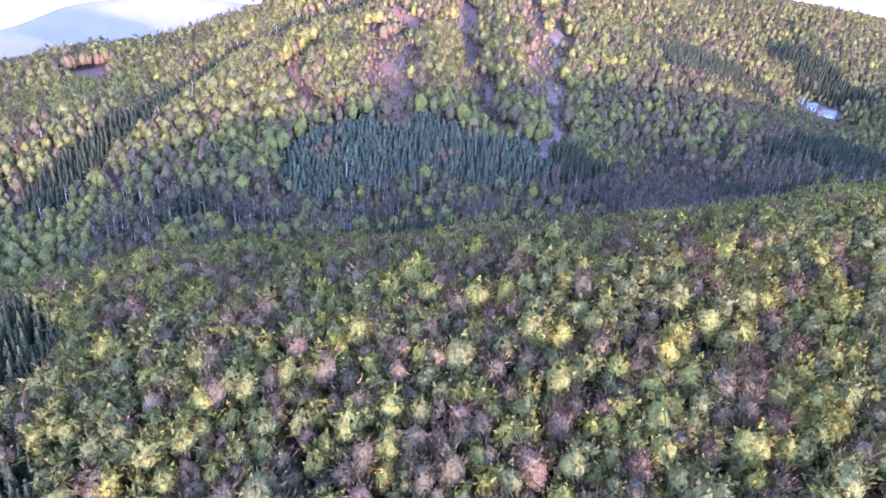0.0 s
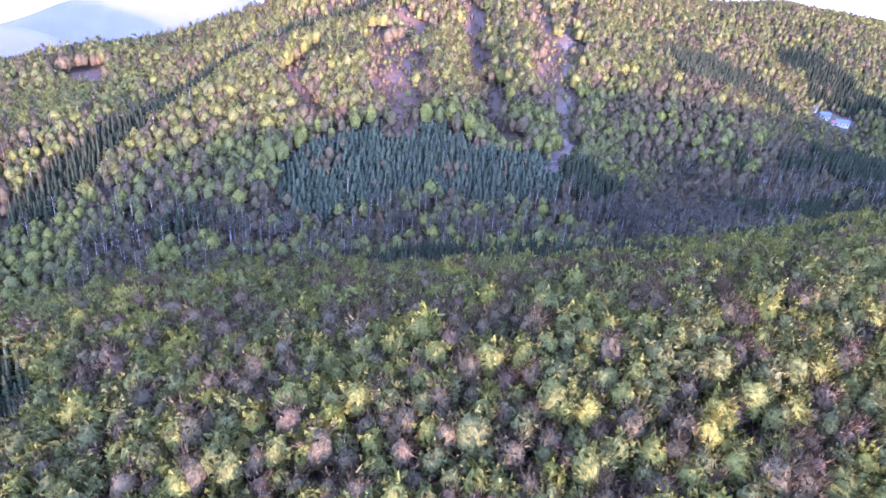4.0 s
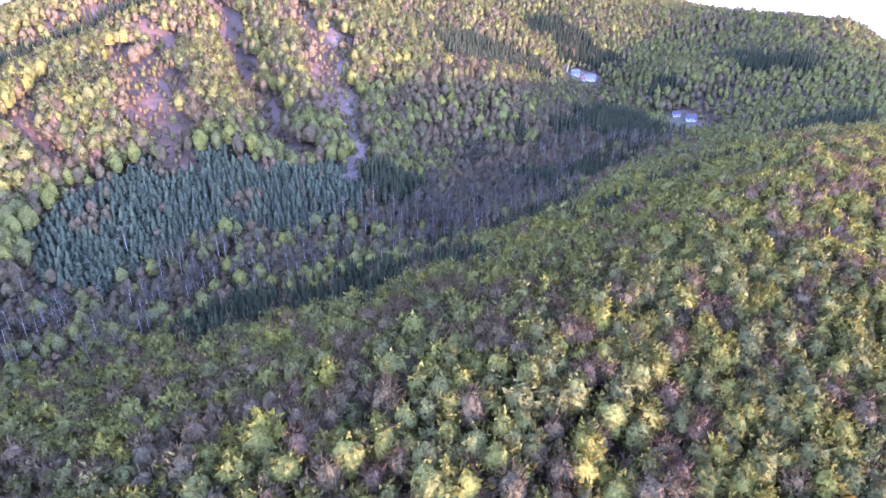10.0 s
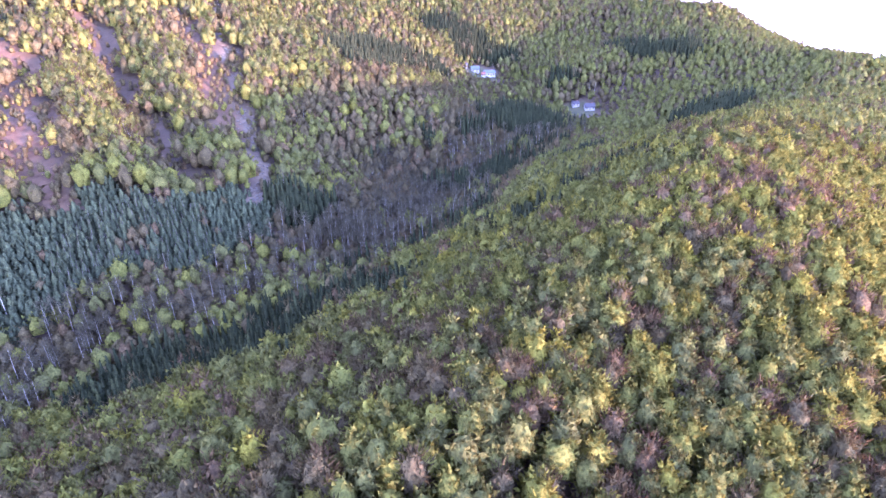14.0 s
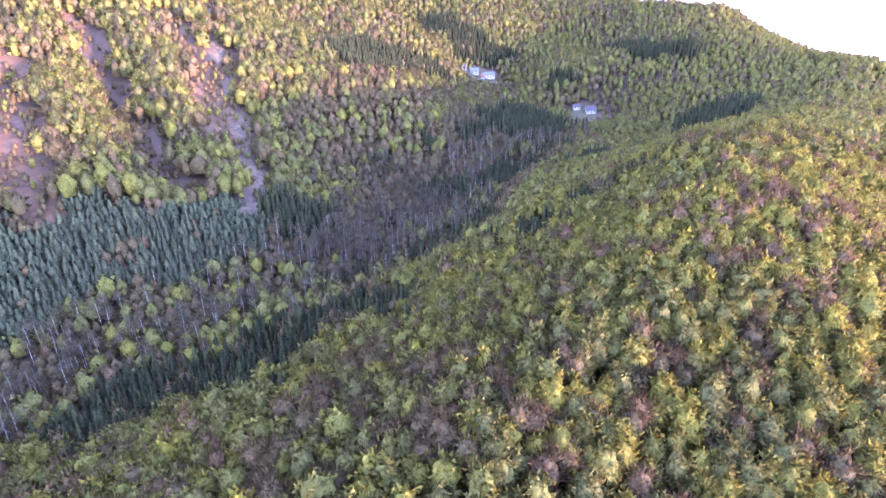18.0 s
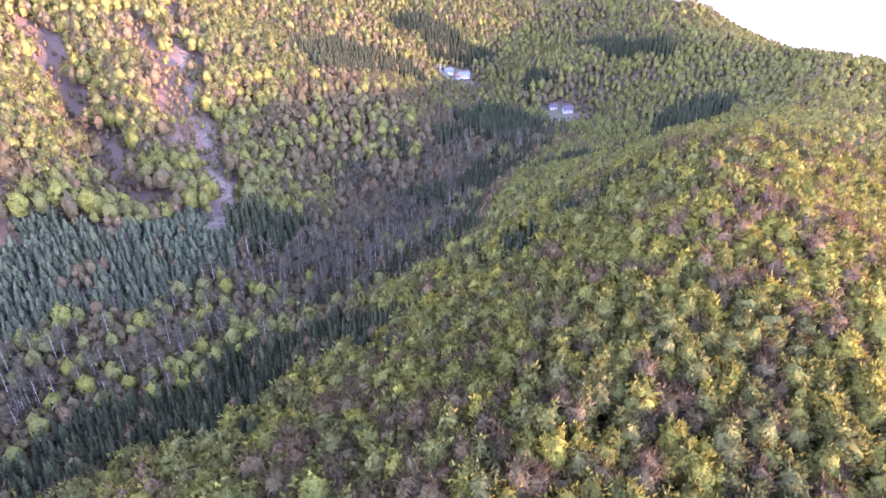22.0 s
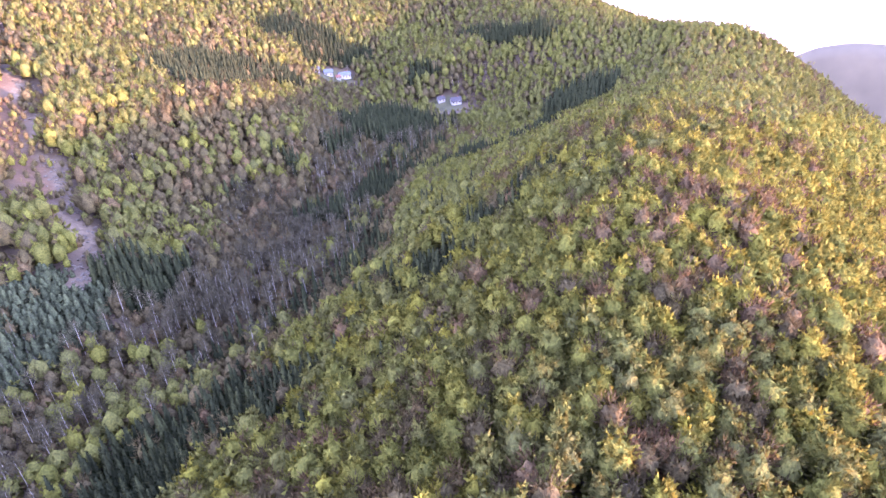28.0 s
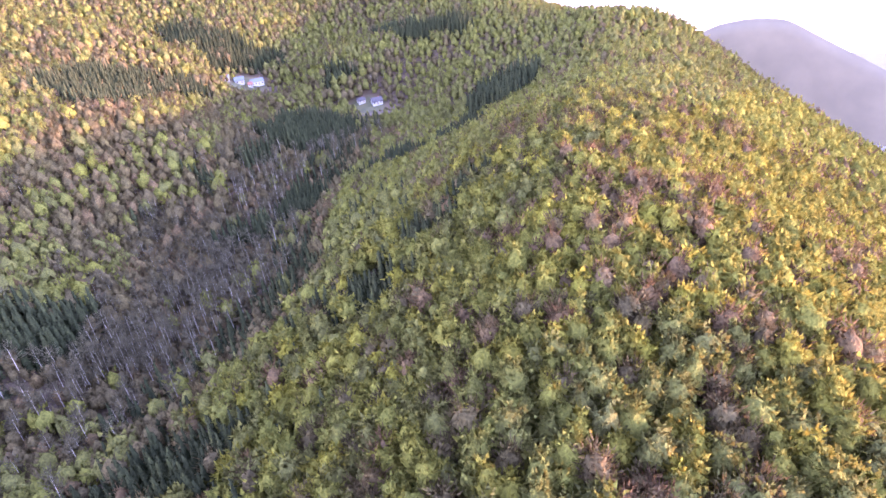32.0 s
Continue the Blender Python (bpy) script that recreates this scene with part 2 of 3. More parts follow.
def along(x, y, line, width):
    """How near points lie to a line: 1 on it, 0 at the width."""
    best = np.full(np.shape(x), 1e9)
    for (x0, y0), (x1, y1) in zip(line, line[1:]):
        dx, dy = x1 - x0, y1 - y0
        s = np.clip(((x - x0) * dx + (y - y0) * dy) / (dx * dx + dy * dy), 0, 1)
        best = np.minimum(best, np.hypot(x - x0 - s * dx, y - y0 - s * dy))
    return np.clip(1 - best / width, 0, 1)


GULLY = [(7, 573), (12, 511), (16, 428), (25, 368), (29, 336)]
SHADE_LINE = [(-178, 258), (-166, 300), (-160, 326), (-158, 378), (-144, 409), (-125, 441), (-106, 484), (-75, 518), (-40, 560)]
HOLLOWS = [(GULLY, 24, 13.0), (SHADE_LINE, 24, 9.0)]       # line, half width, depth
KNOLLS = [(365, 606, 4.0, 40.0), (398, 478, 2.0, 26.0)]      # the farmsteads stand on low rises


def height(x, y):
    """Height of the ground at arrays x, y."""
    x, y = np.asarray(x, float), np.asarray(y, float)
    out = WEIGHTS[-3] + WEIGHTS[-2] * x + WEIGHTS[-1] * y
    for (kx, ky, _), w in zip(KNOTS, WEIGHTS):
        out = out + w * swell((x - kx) ** 2 + (y - ky) ** 2)
    rough = np.sin(x / 23 + 2 * np.sin(y / 37)) * np.cos(y / 19 + np.sin(x / 31)) * 1.6 + np.sin(x / 61 - y / 47) * 2.0
    for line, width, depth in HOLLOWS:
        out = out - depth * along(x, y, line, width) ** 0.8
    for cx, cy, rise, reach in KNOLLS:
        out = out + rise * np.exp(-((x - cx) ** 2 + (y - cy) ** 2) / (2 * (reach / 1.6) ** 2))
    return out + rough


# ---- small builders ----
def unit(v):
    return v / np.maximum(np.linalg.norm(v, axis=-1, keepdims=True), 1e-9)


def mesh_of(name, verts, faces, mat, smooth=False):
    me = bpy.data.meshes.new(name)
    me.from_pydata(verts, [], faces)
    me.materials.append(mat)
    if smooth:
        me.shade_smooth()
    return me


def soup(name, tris, mat, tint=None):
    """One mesh from an array of loose triangles (n, 3, 3), or (n, 6, 3) with the way each corner faces."""
    lie, tris = (tris[:, 3:], tris[:, :3]) if tris.shape[1] == 6 else (None, tris)
    n = len(tris)
    me = bpy.data.meshes.new(name)
    me.vertices.add(3 * n)
    me.vertices.foreach_set("co", tris.astype(np.float32).ravel())
    me.loops.add(3 * n)
    me.loops.foreach_set("vertex_index", np.arange(3 * n, dtype=np.int32))
    me.polygons.add(n)
    me.polygons.foreach_set("loop_start", np.arange(0, 3 * n, 3, dtype=np.int32))
    me.update()
    me.materials.append(mat)
    if lie is not None:
        me.attributes.new("lie", "FLOAT_VECTOR", "POINT").data.foreach_set("vector", lie.astype(np.float32).ravel())
    if tint is not None:
        me.attributes.new("tint", "FLOAT", "FACE").data.foreach_set("value", np.asarray(tint, np.float32))
    return me


# ---- the ground ----
# Stands of trees and bare places on the plan, as outlines and lines in metres.
STANDS = {
    "pine": [
        [(-79, 270), (-69, 309), (-39, 324), (-11, 330), (11, 321), (41, 324), (58, 319), (63, 303), (57, 281), (36, 281), (9, 277), (-10, 273), (-25, 267), (-45, 259), (-64, 254), (-79, 259)]],
    "spruce": [
        # spur end: dark spruces put in for broadleaf trees that lie in shade
        [(-160, 180), (-108, 132), (-82, 108), (-66, 90), (-52, 72), (-70, 40), (-140, 40)],
        [(58, 313), (86, 315), (89, 299), (75, 286), (62, 286), (56, 303)],
        [(-36, 207), (-21, 210), (-8, 221), (13, 225), (29, 225), (44, 222), (69, 210), (64, 182), (49, 182), (33, 184), (14, 176), (-2, 184), (-14, 182), (-27, 180)],
        [(140, 325), (158, 326), (186, 325), (212, 328), (225, 349), (193, 346), (162, 339)],
        [(236, 346), (271, 333), (275, 309), (249, 290), (244, 320)],
        [(269, 303), (305, 312), (374, 324), (410, 309), (395, 295), (340, 296), (255, 268)],
        [(261, 446), (331, 487), (350, 443), (316, 407), (260, 398), (236, 403)],
        [(171, 391), (182, 384), (183, 371), (173, 372)],
        [(200, 388), (231, 402), (226, 388), (202, 380)],
        [(132, 373), (145, 372), (147, 369), (136, 369)],
        [(166, 531), (205, 567), (241, 564), (289, 559), (282, 539), (235, 501), (173, 443), (154, 447), (154, 478)],
        [(366, 758), (406, 746), (412, 664), (430, 628), (407, 609), (389, 616), (360, 633), (355, 667)],
        [(519, 595), (520, 544), (526, 495), (507, 433), (488, 431), (486, 483), (488, 546)],
        [(397, 533), (422, 512), (405, 502), (383, 510)],
        [(122, 189), (127, 180), (155, 183), (159, 191), (137, 193)],
        [(103, 219), (113, 211), (116, 196), (108, 182), (100, 194)],
        [(-118, 238), (-102, 243), (-97, 230), (-113, 230)],
        [(347, 339), (406, 352), (419, 343), (397, 324), (296, 289)]],
    "grey": [
        [(-43, 232), (-24, 237), (-10, 244), (6, 248), (24, 251), (41, 258), (44, 252), (23, 246), (5, 243), (-10, 238), (-24, 231), (-38, 224)],
        [(52, 264), (78, 279), (107, 295), (102, 278), (77, 265), (56, 254)],
        [(-137, 237), (-123, 242), (-100, 244), (-80, 248), (-54, 246), (-53, 237), (-78, 238), (-100, 232), (-133, 228)],
        [(142, 369), (171, 364), (136, 294), (111, 302), (107, 338)]],
}
SLIDE = [(101, 620), (86, 494), (76, 432), (68, 398), (69, 370), (62, 335), (52, 320), (52, 310)]
RED_LINES = [([(-93, 415), (-88, 361), (-80, 331)], 9), ([(-59, 474), (-44, 398), (-34, 357), (-31, 326)], 11), ([(65, 556), (66, 455), (53, 375)], 11), ([(-37, 502), (-30, 390), (-26, 341)], 11)]
CUTS = [[(-158, 482), (-150, 470), (-168, 450), (-180, 462)], [(-269, 417), (-259, 458), (-232, 441), (-199, 378), (-228, 404)]]
FARMS = [[(336, 600), (374, 626), (390, 610), (383, 597), (360, 597), (340, 590)], [(388, 493), (405, 488), (413, 474), (398, 462), (384, 466), (382, 480)]]
SLOT = [(385, 380), (400, 363), (424, 340), (416, 330), (404, 332), (385, 356)]
TRACK = [(420, 122), (404, 115), (380, 104), (352, 92)]
STREAM_PATH = [(57, 286), (59, 274), (61, 259)]


def fray(x, y):
    """A wavering of outlines, so that no edge is ruled."""
    return x + 5 * np.sin(y / 11.0) + 3 * np.sin(x / 7.0 + y / 5.0), y + 5 * np.sin(x / 13.0) + 3 * np.cos(x / 6.0 - y / 8.0)


def ground_cover(x, y):
    x0, y0 = x, y
    x, y = fray(x, y)
    red = np.zeros_like(x)
    for line, width in RED_LINES:
        red = np.maximum(red, np.clip(2 * along(x, y, line, width), 0, 1))
    for cut in CUTS:
        red = np.maximum(red, inside(x, y, cut) * 1.0)
    red = np.maximum(red, np.clip(2 * along(x, y, GULLY, 6), 0, 0.3))
    scree = np.maximum(np.clip(2.2 * along(x, y, SLIDE, 4.0), 0, 1), np.clip(2 * along(x, y, STREAM_PATH, 5), 0, 0.3))
    meadow = np.zeros_like(x)
    for farm in FARMS:
        meadow = np.maximum(meadow, inside(x0, y0, farm) * 1.0)
    meadow = np.maximum(meadow, inside(x, y, SLOT) * 0.9)
    meadow = np.maximum(meadow, np.clip(2 * along(x, y, TRACK, 9), 0, 0.8))
    # painted haze grows with distance from the middle of the land
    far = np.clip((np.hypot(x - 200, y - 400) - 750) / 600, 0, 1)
    return {"red_soil": red, "scree": scree, "meadow": meadow, "painted_haze": far}


# corner, corner, metres between trees, level of detail
BLOCKS = [((-120, 60), (250, 215), 3.8, 1), ((-270, 0), (330, 480), 4.5, 2), ((-480, -80), (800, 960), 6.6, 3)]
WOODED = [(-480, 620), (-330, 300), (-210, 180), (-170, -40), (240, -40), (360, 60), (560, 130), (680, 260), (760, 480), (800, 760), (640, 960), (300, 960), (0, 780), (-250, 720), (-430, 680)]


def beyond_stream(x, y):
    return y - np.interp(x, [-220, -60, 45, 81, 132, 164, 224, 290, 365, 500], [225, 230, 254, 266, 276, 316, 376, 411, 441, 480])


def choose(x, y, r):
    u = r.uniform(0, 1, len(x))
    patch = 0.5 + 0.5 * np.sin(x / 23 + 1.7 * np.sin(y / 31)) * np.cos(y / 19 + 1.3 * np.sin(x / 37))
    over = beyond_stream(x, y)
    far = over > 0
    leafy = np.where(far, 0.38 + 0.34 * patch, np.where(x > 55, 0.62, 0.46) + 0.30 * patch)
    leafy = np.where(far & (x > 90) & (x < 330) & (over < 150), 0.08 + 0.34 * patch, leafy)
    kinds = np.where(u < leafy, "beech", "bare").astype(object)
    kinds[far & (u > 0.95)] = "grey"
    shady = (over < -20) & (over > -95) & (x > 10) & (x < 190) & (y > 150)
    kinds[shady & (u > 0.82)] = "spruce"
    edge = (over < -6) & (over > -38) & (x > 60) & (x < 340) & (patch > 0.36)          # conifers on the near bank
    kinds[edge & (r.uniform(0, 1, len(x)) < 0.62)] = "spruce"
    fx, fy = fray(x, y)
    low = (over > -12) & (over < 45) & (x > 70) & (x < 330)
    kinds[low & (u > 0.62)] = "grey"
    kinds[(np.abs(over) < 45) & (x > -130) & (x < 330) & (kinds == "beech") & (u > np.where(x > 60, 0.08, 0.30))] = "bare"
    keep, planted = np.ones(len(x), bool), np.zeros(len(x), bool)
    for kind, outlines in STANDS.items():
        for k, outline in enumerate(outlines):
            hit = inside(fx, fy, outline)
            planted |= hit
            kinds[hit & (r.uniform(0, 1, len(x)) < (0.97 if kind != "grey" else 0.5))] = kind
            kinds[hit & (kinds == "beech")] = "bare"
            if kind == "pine" and k == 0:
                thin = hit & (np.sin(x / 9 + 2 * np.sin(y / 14)) * np.sin(y / 11) > 0.8)
                kinds[thin] = "bare"
                keep &= ~(thin & (u > 0.6))
    kinds[(along(fx, fy, GULLY, 10) > 0) & (u > 0.1)] = "bare"
    for line, width in RED_LINES:
        kinds[(along(fx, fy, line, width) > 0) & (u > 0.1)] = "bare"
    # belt of dark spruces added in place of the shadow band behind the crest
    dark = along(x, y, SHADE_LINE, 10) > 0
    kinds[dark] = "spruce"
    planted |= dark
    cover = ground_cover(x, y)
    keep &= ~((cover["red_soil"] > 0.5) & (r.uniform(0, 1, len(x)) < 0.30)) & ~((cover["scree"] > 0.6) & (u < 0.35)) & ~((cover["meadow"] > 0.4) & (u < 0.97))
    keep &= (along(fx, fy, SLIDE, 2.8) == 0) | (u > 0.85)
    keep &= (along(fx, fy, GULLY, 7.0) == 0) | (u > 0.55)
    for cut in CUTS:
        keep &= ~(inside(fx, fy, cut) & (u < 0.93))
    keep &= inside(x, y, WOODED)
    return keep, kinds, planted


def size_of(x, y, kind, r):
    s = r.uniform(0.84, 1.10, len(x))
    leafy = (kind == "beech") | (kind == "bare")
    over = beyond_stream(x, y)
    s = np.where(leafy & (over > 30), s * 1.32, s)
    s = np.where((kind == "bare") & (np.abs(over) < 35) & (x < 330), s * 0.8, s)
    s = np.where((kind == "spruce") & (over < 0) & (x < 330), s * np.where(y < 150, 0.58, 0.62), s)
    s = np.where((kind == "spruce") & (along(x, y, SHADE_LINE, 14) > 0), s * 0.75, s)
    s = np.where((kind == "spruce") & (over > 0), s * 0.85, s)
    for outline in STANDS["pine"]:                               # undergrowth between the pines
        s = np.where(inside(x, y, outline) & leafy, s * 0.6, s)
    s = np.where(leafy & (along(x, y, SHADE_LINE, 34) > 0), s * 0.75, s)
    fx, fy = fray(x, y)                                           # low scrub in the gully, along the slide and on the red soil
    scrub = (along(fx, fy, GULLY, 9) > 0) | (along(fx, fy, SLIDE, 7) > 0) | (ground_cover(x, y)["red_soil"] > 0.3)
    s = np.where(scrub & (kind != "spruce"), s * 0.42, s)
    for cx, cy, reach in ((366, 604, 60), (397, 474, 40)):       # low young growth round the farmsteads
        d = np.hypot(x - cx + 12, y - cy + 18)
        s = s * np.clip(d / reach, 0.3, 1)
    return s


SINGLES = {"beech": (75, 112, 300), "bare": (60, 108, 260), "spruce": (20, 205, 240), "grey": (20, 245, 160), "pine": (0, 285, 240)}


def axis(lo, hi, step, reach):
    inner = np.arange(lo, hi + 1, step)
    out, d, at = [], step, hi
    while at < reach:
        d *= 1.16
        at += d
        out.append(at)
    low, d, at = [], step, lo
    while at > -reach:
        d *= 1.16
        at -= d
        low.append(at)
    return np.r_[low[::-1], inner, out]


gx, gy = axis(-420, 760, 5, 4300), axis(0, 900, 5, 4300)
X, Y = np.meshgrid(gx, gy)
Z = height(X, Y)
nx, ny = len(gx), len(gy)
ids = np.arange(nx * ny).reshape(ny, nx)
quads = np.stack([ids[:-1, :-1], ids[:-1, 1:], ids[1:, 1:], ids[1:, :-1]], -1).reshape(-1, 4)
me = mesh_of("ground", np.stack([X, Y, Z], -1).reshape(-1, 3).tolist(), quads.tolist(), FLOOR, True)
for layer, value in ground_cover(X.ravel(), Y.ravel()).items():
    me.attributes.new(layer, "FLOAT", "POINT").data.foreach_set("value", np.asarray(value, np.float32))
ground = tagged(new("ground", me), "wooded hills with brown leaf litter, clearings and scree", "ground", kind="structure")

ring = [(4500 * math.cos(i * math.tau / 64), 4500 * math.sin(i * math.tau / 64)) for i in range(64)]
back = mesh_of("backdrop", [(x, y, z) for z in (-3200, 250) for x, y in ring], [(i, (i + 1) % 64, 64 + (i + 1) % 64, 64 + i) for i in range(64)], HAZE)
tagged(new("backdrop", back), "pale hazy evening sky low over the horizon", "sky", kind="structure")


def distant_hill(crest, width, foot, label, mat=None):
    """A far hazy ridge: its crest line swept down on both sides, with spurs."""
    pts = np.array(crest, float)
    at = np.linspace(0, len(pts) - 1, 60)
    line = np.stack([np.interp(at, np.arange(len(pts)), pts[:, k]) for k in range(3)], -1)
    for _ in range(6):
        line[1:-1] = (line[:-2] + 2 * line[1:-1] + line[2:]) / 4
    run = unit(np.gradient(line[:, :2], axis=0))
    across = np.c_[run[:, 1], -run[:, 0]]
    verts, rows = [], np.linspace(-1, 1, 25)
    for i, (p, c) in enumerate(zip(line, across)):
        for v in rows:
            fall = abs(v) ** 1.2 * (1 + 0.06 * math.sin(i * 0.3 + 2 * v) * (1 - abs(v)))
            verts.append((p[0] + c[0] * v * width, p[1] + c[1] * v * width, p[2] + (foot - p[2]) * fall))
    n = len(rows)
    faces = [(i * n + k, i * n + k + 1, (i + 1) * n + k + 1, (i + 1) * n + k) for i in range(59) for k in range(n - 1)]
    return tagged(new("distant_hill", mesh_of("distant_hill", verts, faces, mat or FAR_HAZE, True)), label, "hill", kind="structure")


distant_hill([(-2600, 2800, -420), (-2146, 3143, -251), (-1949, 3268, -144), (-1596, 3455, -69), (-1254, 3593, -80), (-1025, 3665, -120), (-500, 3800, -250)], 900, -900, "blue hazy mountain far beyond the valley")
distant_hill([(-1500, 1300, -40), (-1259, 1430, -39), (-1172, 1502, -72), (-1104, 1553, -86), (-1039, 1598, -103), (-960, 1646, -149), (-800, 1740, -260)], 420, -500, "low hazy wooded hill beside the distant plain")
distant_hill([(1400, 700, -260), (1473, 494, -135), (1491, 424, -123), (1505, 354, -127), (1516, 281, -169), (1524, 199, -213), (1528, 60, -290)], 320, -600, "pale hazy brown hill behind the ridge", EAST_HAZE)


# ---- trees: loose sprays of leaves and twigs on a frame of limbs ----
rng = np.random.default_rng(7)


def sprays(centres, outward, size, slim, r, shoots, dome):
    """Triangles round the centres: some face outward, the share called shoots points outward; dome is the crown's own curve."""
    n = len(centres)
    normal = unit(outward + r.normal(0, 0.33, (n, 3)))
    side = unit(np.cross(normal, r.normal(0, 1, (n, 3))))
    up = np.where(r.uniform(0, 1, (n, 1)) < shoots, normal, np.cross(normal, side))
    s = (size * r.uniform(0.6, 1.3, n))[:, None]
    a = centres + side * s * slim
    b = centres - side * s * slim + up * s * 0.25
    c = centres + up * s * r.uniform(0.8, 1.25, (n, 1))
    lie = unit(dome + r.normal(0, 0.15, (n, 3)))
    return np.stack([a, b, c, lie, lie, lie], 1)


def ball(fine):
    """Corners and faces of a round net."""
    bm = bmesh.new()
    bmesh.ops.create_icosphere(bm, subdivisions=fine, radius=1)
    v, f = np.array([p.co[:] for p in bm.verts]), np.array([[p.index for p in q.verts] for q in bm.faces])
    bm.free()
    return v, f


BALLS = {fine: ball(fine) for fine in (1, 2, 3)}


def faces_of(v, f, around):
    """Triangles with soft corner directions: those of the surface, leaning to the way from the points around."""
    face = np.cross(v[f[:, 1]] - v[f[:, 0]], v[f[:, 2]] - v[f[:, 0]])
    lie = np.zeros_like(v)
    for k in range(3):
        np.add.at(lie, f[:, k], face)
    lie = unit(unit(lie) + 0.7 * unit(v - around))
    return np.concatenate([v[f], lie[f]], 1)


def broadleaf(r, tall, wide, boughs, fine, count, size, slim=0.5, start=0.38, core=0.6, spread=0.3):
    """A domed crown of separate boughs: each a tuft of leafy shoots or twigs that fan upward and outward, over a dim heart."""
    base = tall * start
    heart = np.array([0, 0, base + (tall - base) * 0.30])
    half = np.array([wide / 2 * r.uniform(0.88, 1.14), wide / 2 * r.uniform(0.88, 1.14), (tall - base) * 0.62])
    n = np.arange(boughs) + 0.5
    rise = np.clip(1.0 - 1.15 * n / boughs + r.normal(0, 0.08, boughs), -0.25, 1.0)
    a = n * 2.39996 + r.uniform(0, math.tau) + r.normal(0, 0.3, boughs)
    flat = np.sqrt(1 - rise ** 2)
    way = np.c_[np.cos(a) * flat, np.sin(a) * flat, rise]
    reach = r.uniform(0.70, 1.04, boughs)
    tip = way * half * reach[:, None] + heart
    out = []
    if fine:
        v, f = BALLS[fine]
        v = unit(v + r.normal(0, 0.07, v.shape))
        f = f[(v[f][:, :, 2].min(1) > -0.6)]
        near = np.clip(v @ way.T, -1, 1)
        lump = (reach[None] * np.exp((near - 1) * boughs * 0.45)).max(1)
        swollen = core * (0.62 + 0.40 * np.clip(lump, 0, 1.1)) * r.uniform(0.93, 1.07, len(v))
        out.append(faces_of(v * swollen[:, None] * half + heart, f, heart))
    k = np.repeat(np.arange(boughs), count)
    m = len(k)
    tuft = wide * spread * 0.5 * r.uniform(0.7, 1.25, boughs)[k]
    off = r.normal(0, 0.55, (m, 3)) * tuft[:, None]
    lift = unit(way[k] + np.array([0, 0, 0.55]))
    p = tip[k] + off - lift * (tuft * r.uniform(0.0, 0.9, m))[:, None]
    fan = unit(lift + 0.75 * off / tuft[:, None] + r.normal(0, 0.22, (m, 3)))
    side = unit(np.cross(fan, r.normal(0, 1, (m, 3))))
    s = (size * r.uniform(0.6, 1.35, m))[:, None]
    lie = unit(0.4 * unit(p - tip[k] + 0.8 * tuft[:, None] * lift) + 0.6 * unit(p - heart) + r.normal(0, 0.3, (m, 3)))
    out.append(np.stack([p + side * s * slim, p - side * s * slim, p + fan * s * r.uniform(0.8, 1.3, (m, 1)), lie, lie, lie], 1))
    return np.concatenate(out).astype(np.float32)


def conifer(r, tall, wide, tiers, sides, count, size):
    """Tiers of drooping boughs round a close core, with loose sprays."""
    rows, low = [], 0.08
    for i in range(tiers):
        f = i / tiers
        for grow, rise in ((1.0, 0.0), (0.55, 0.75 / tiers)):
            rad = wide / 2 * (1.02 - f) ** 0.85 * grow * r.uniform(0.82, 1.12, sides)
            turn = (np.arange(sides) + 0.5 * (i % 2)) * math.tau / sides + r.normal(0, 0.1, sides)
            rows.append(np.c_[np.cos(turn) * rad, np.sin(turn) * rad, tall * (low + (1 - low) * (f + rise)) - 0.12 * rad])
    v = np.concatenate(rows + [np.array([[0, 0, tall]])])
    f = []
    for i in range(len(rows) - 1):
        for k in range(sides):
            p, q = i * sides + k, i * sides + (k + 1) % sides
            f += [(p, q, q + sides), (p, q + sides, p + sides)]
    last = (len(rows) - 1) * sides
    f += [(last + k, last + (k + 1) % sides, len(v) - 1) for k in range(sides)]
    core = faces_of(v, np.array(f), v * np.array([0, 0, 1]) - np.array([0, 0, wide * 0.25]))
    h = r.uniform(0, 1, count) ** 1.3
    a = r.uniform(0, math.tau, count)
    rad = wide / 2 * (1.04 - h) * r.uniform(0.75, 1.08, count)
    out = np.c_[np.cos(a), np.sin(a), np.full(count, 0.35)]
    p = np.c_[np.cos(a) * rad, np.sin(a) * rad, tall * (low + (1 - low) * h)]
    return np.concatenate([core, sprays(p, out, size * (1.15 - 0.55 * h), 0.45, r, 0.7, unit(out))]).astype(np.float32)


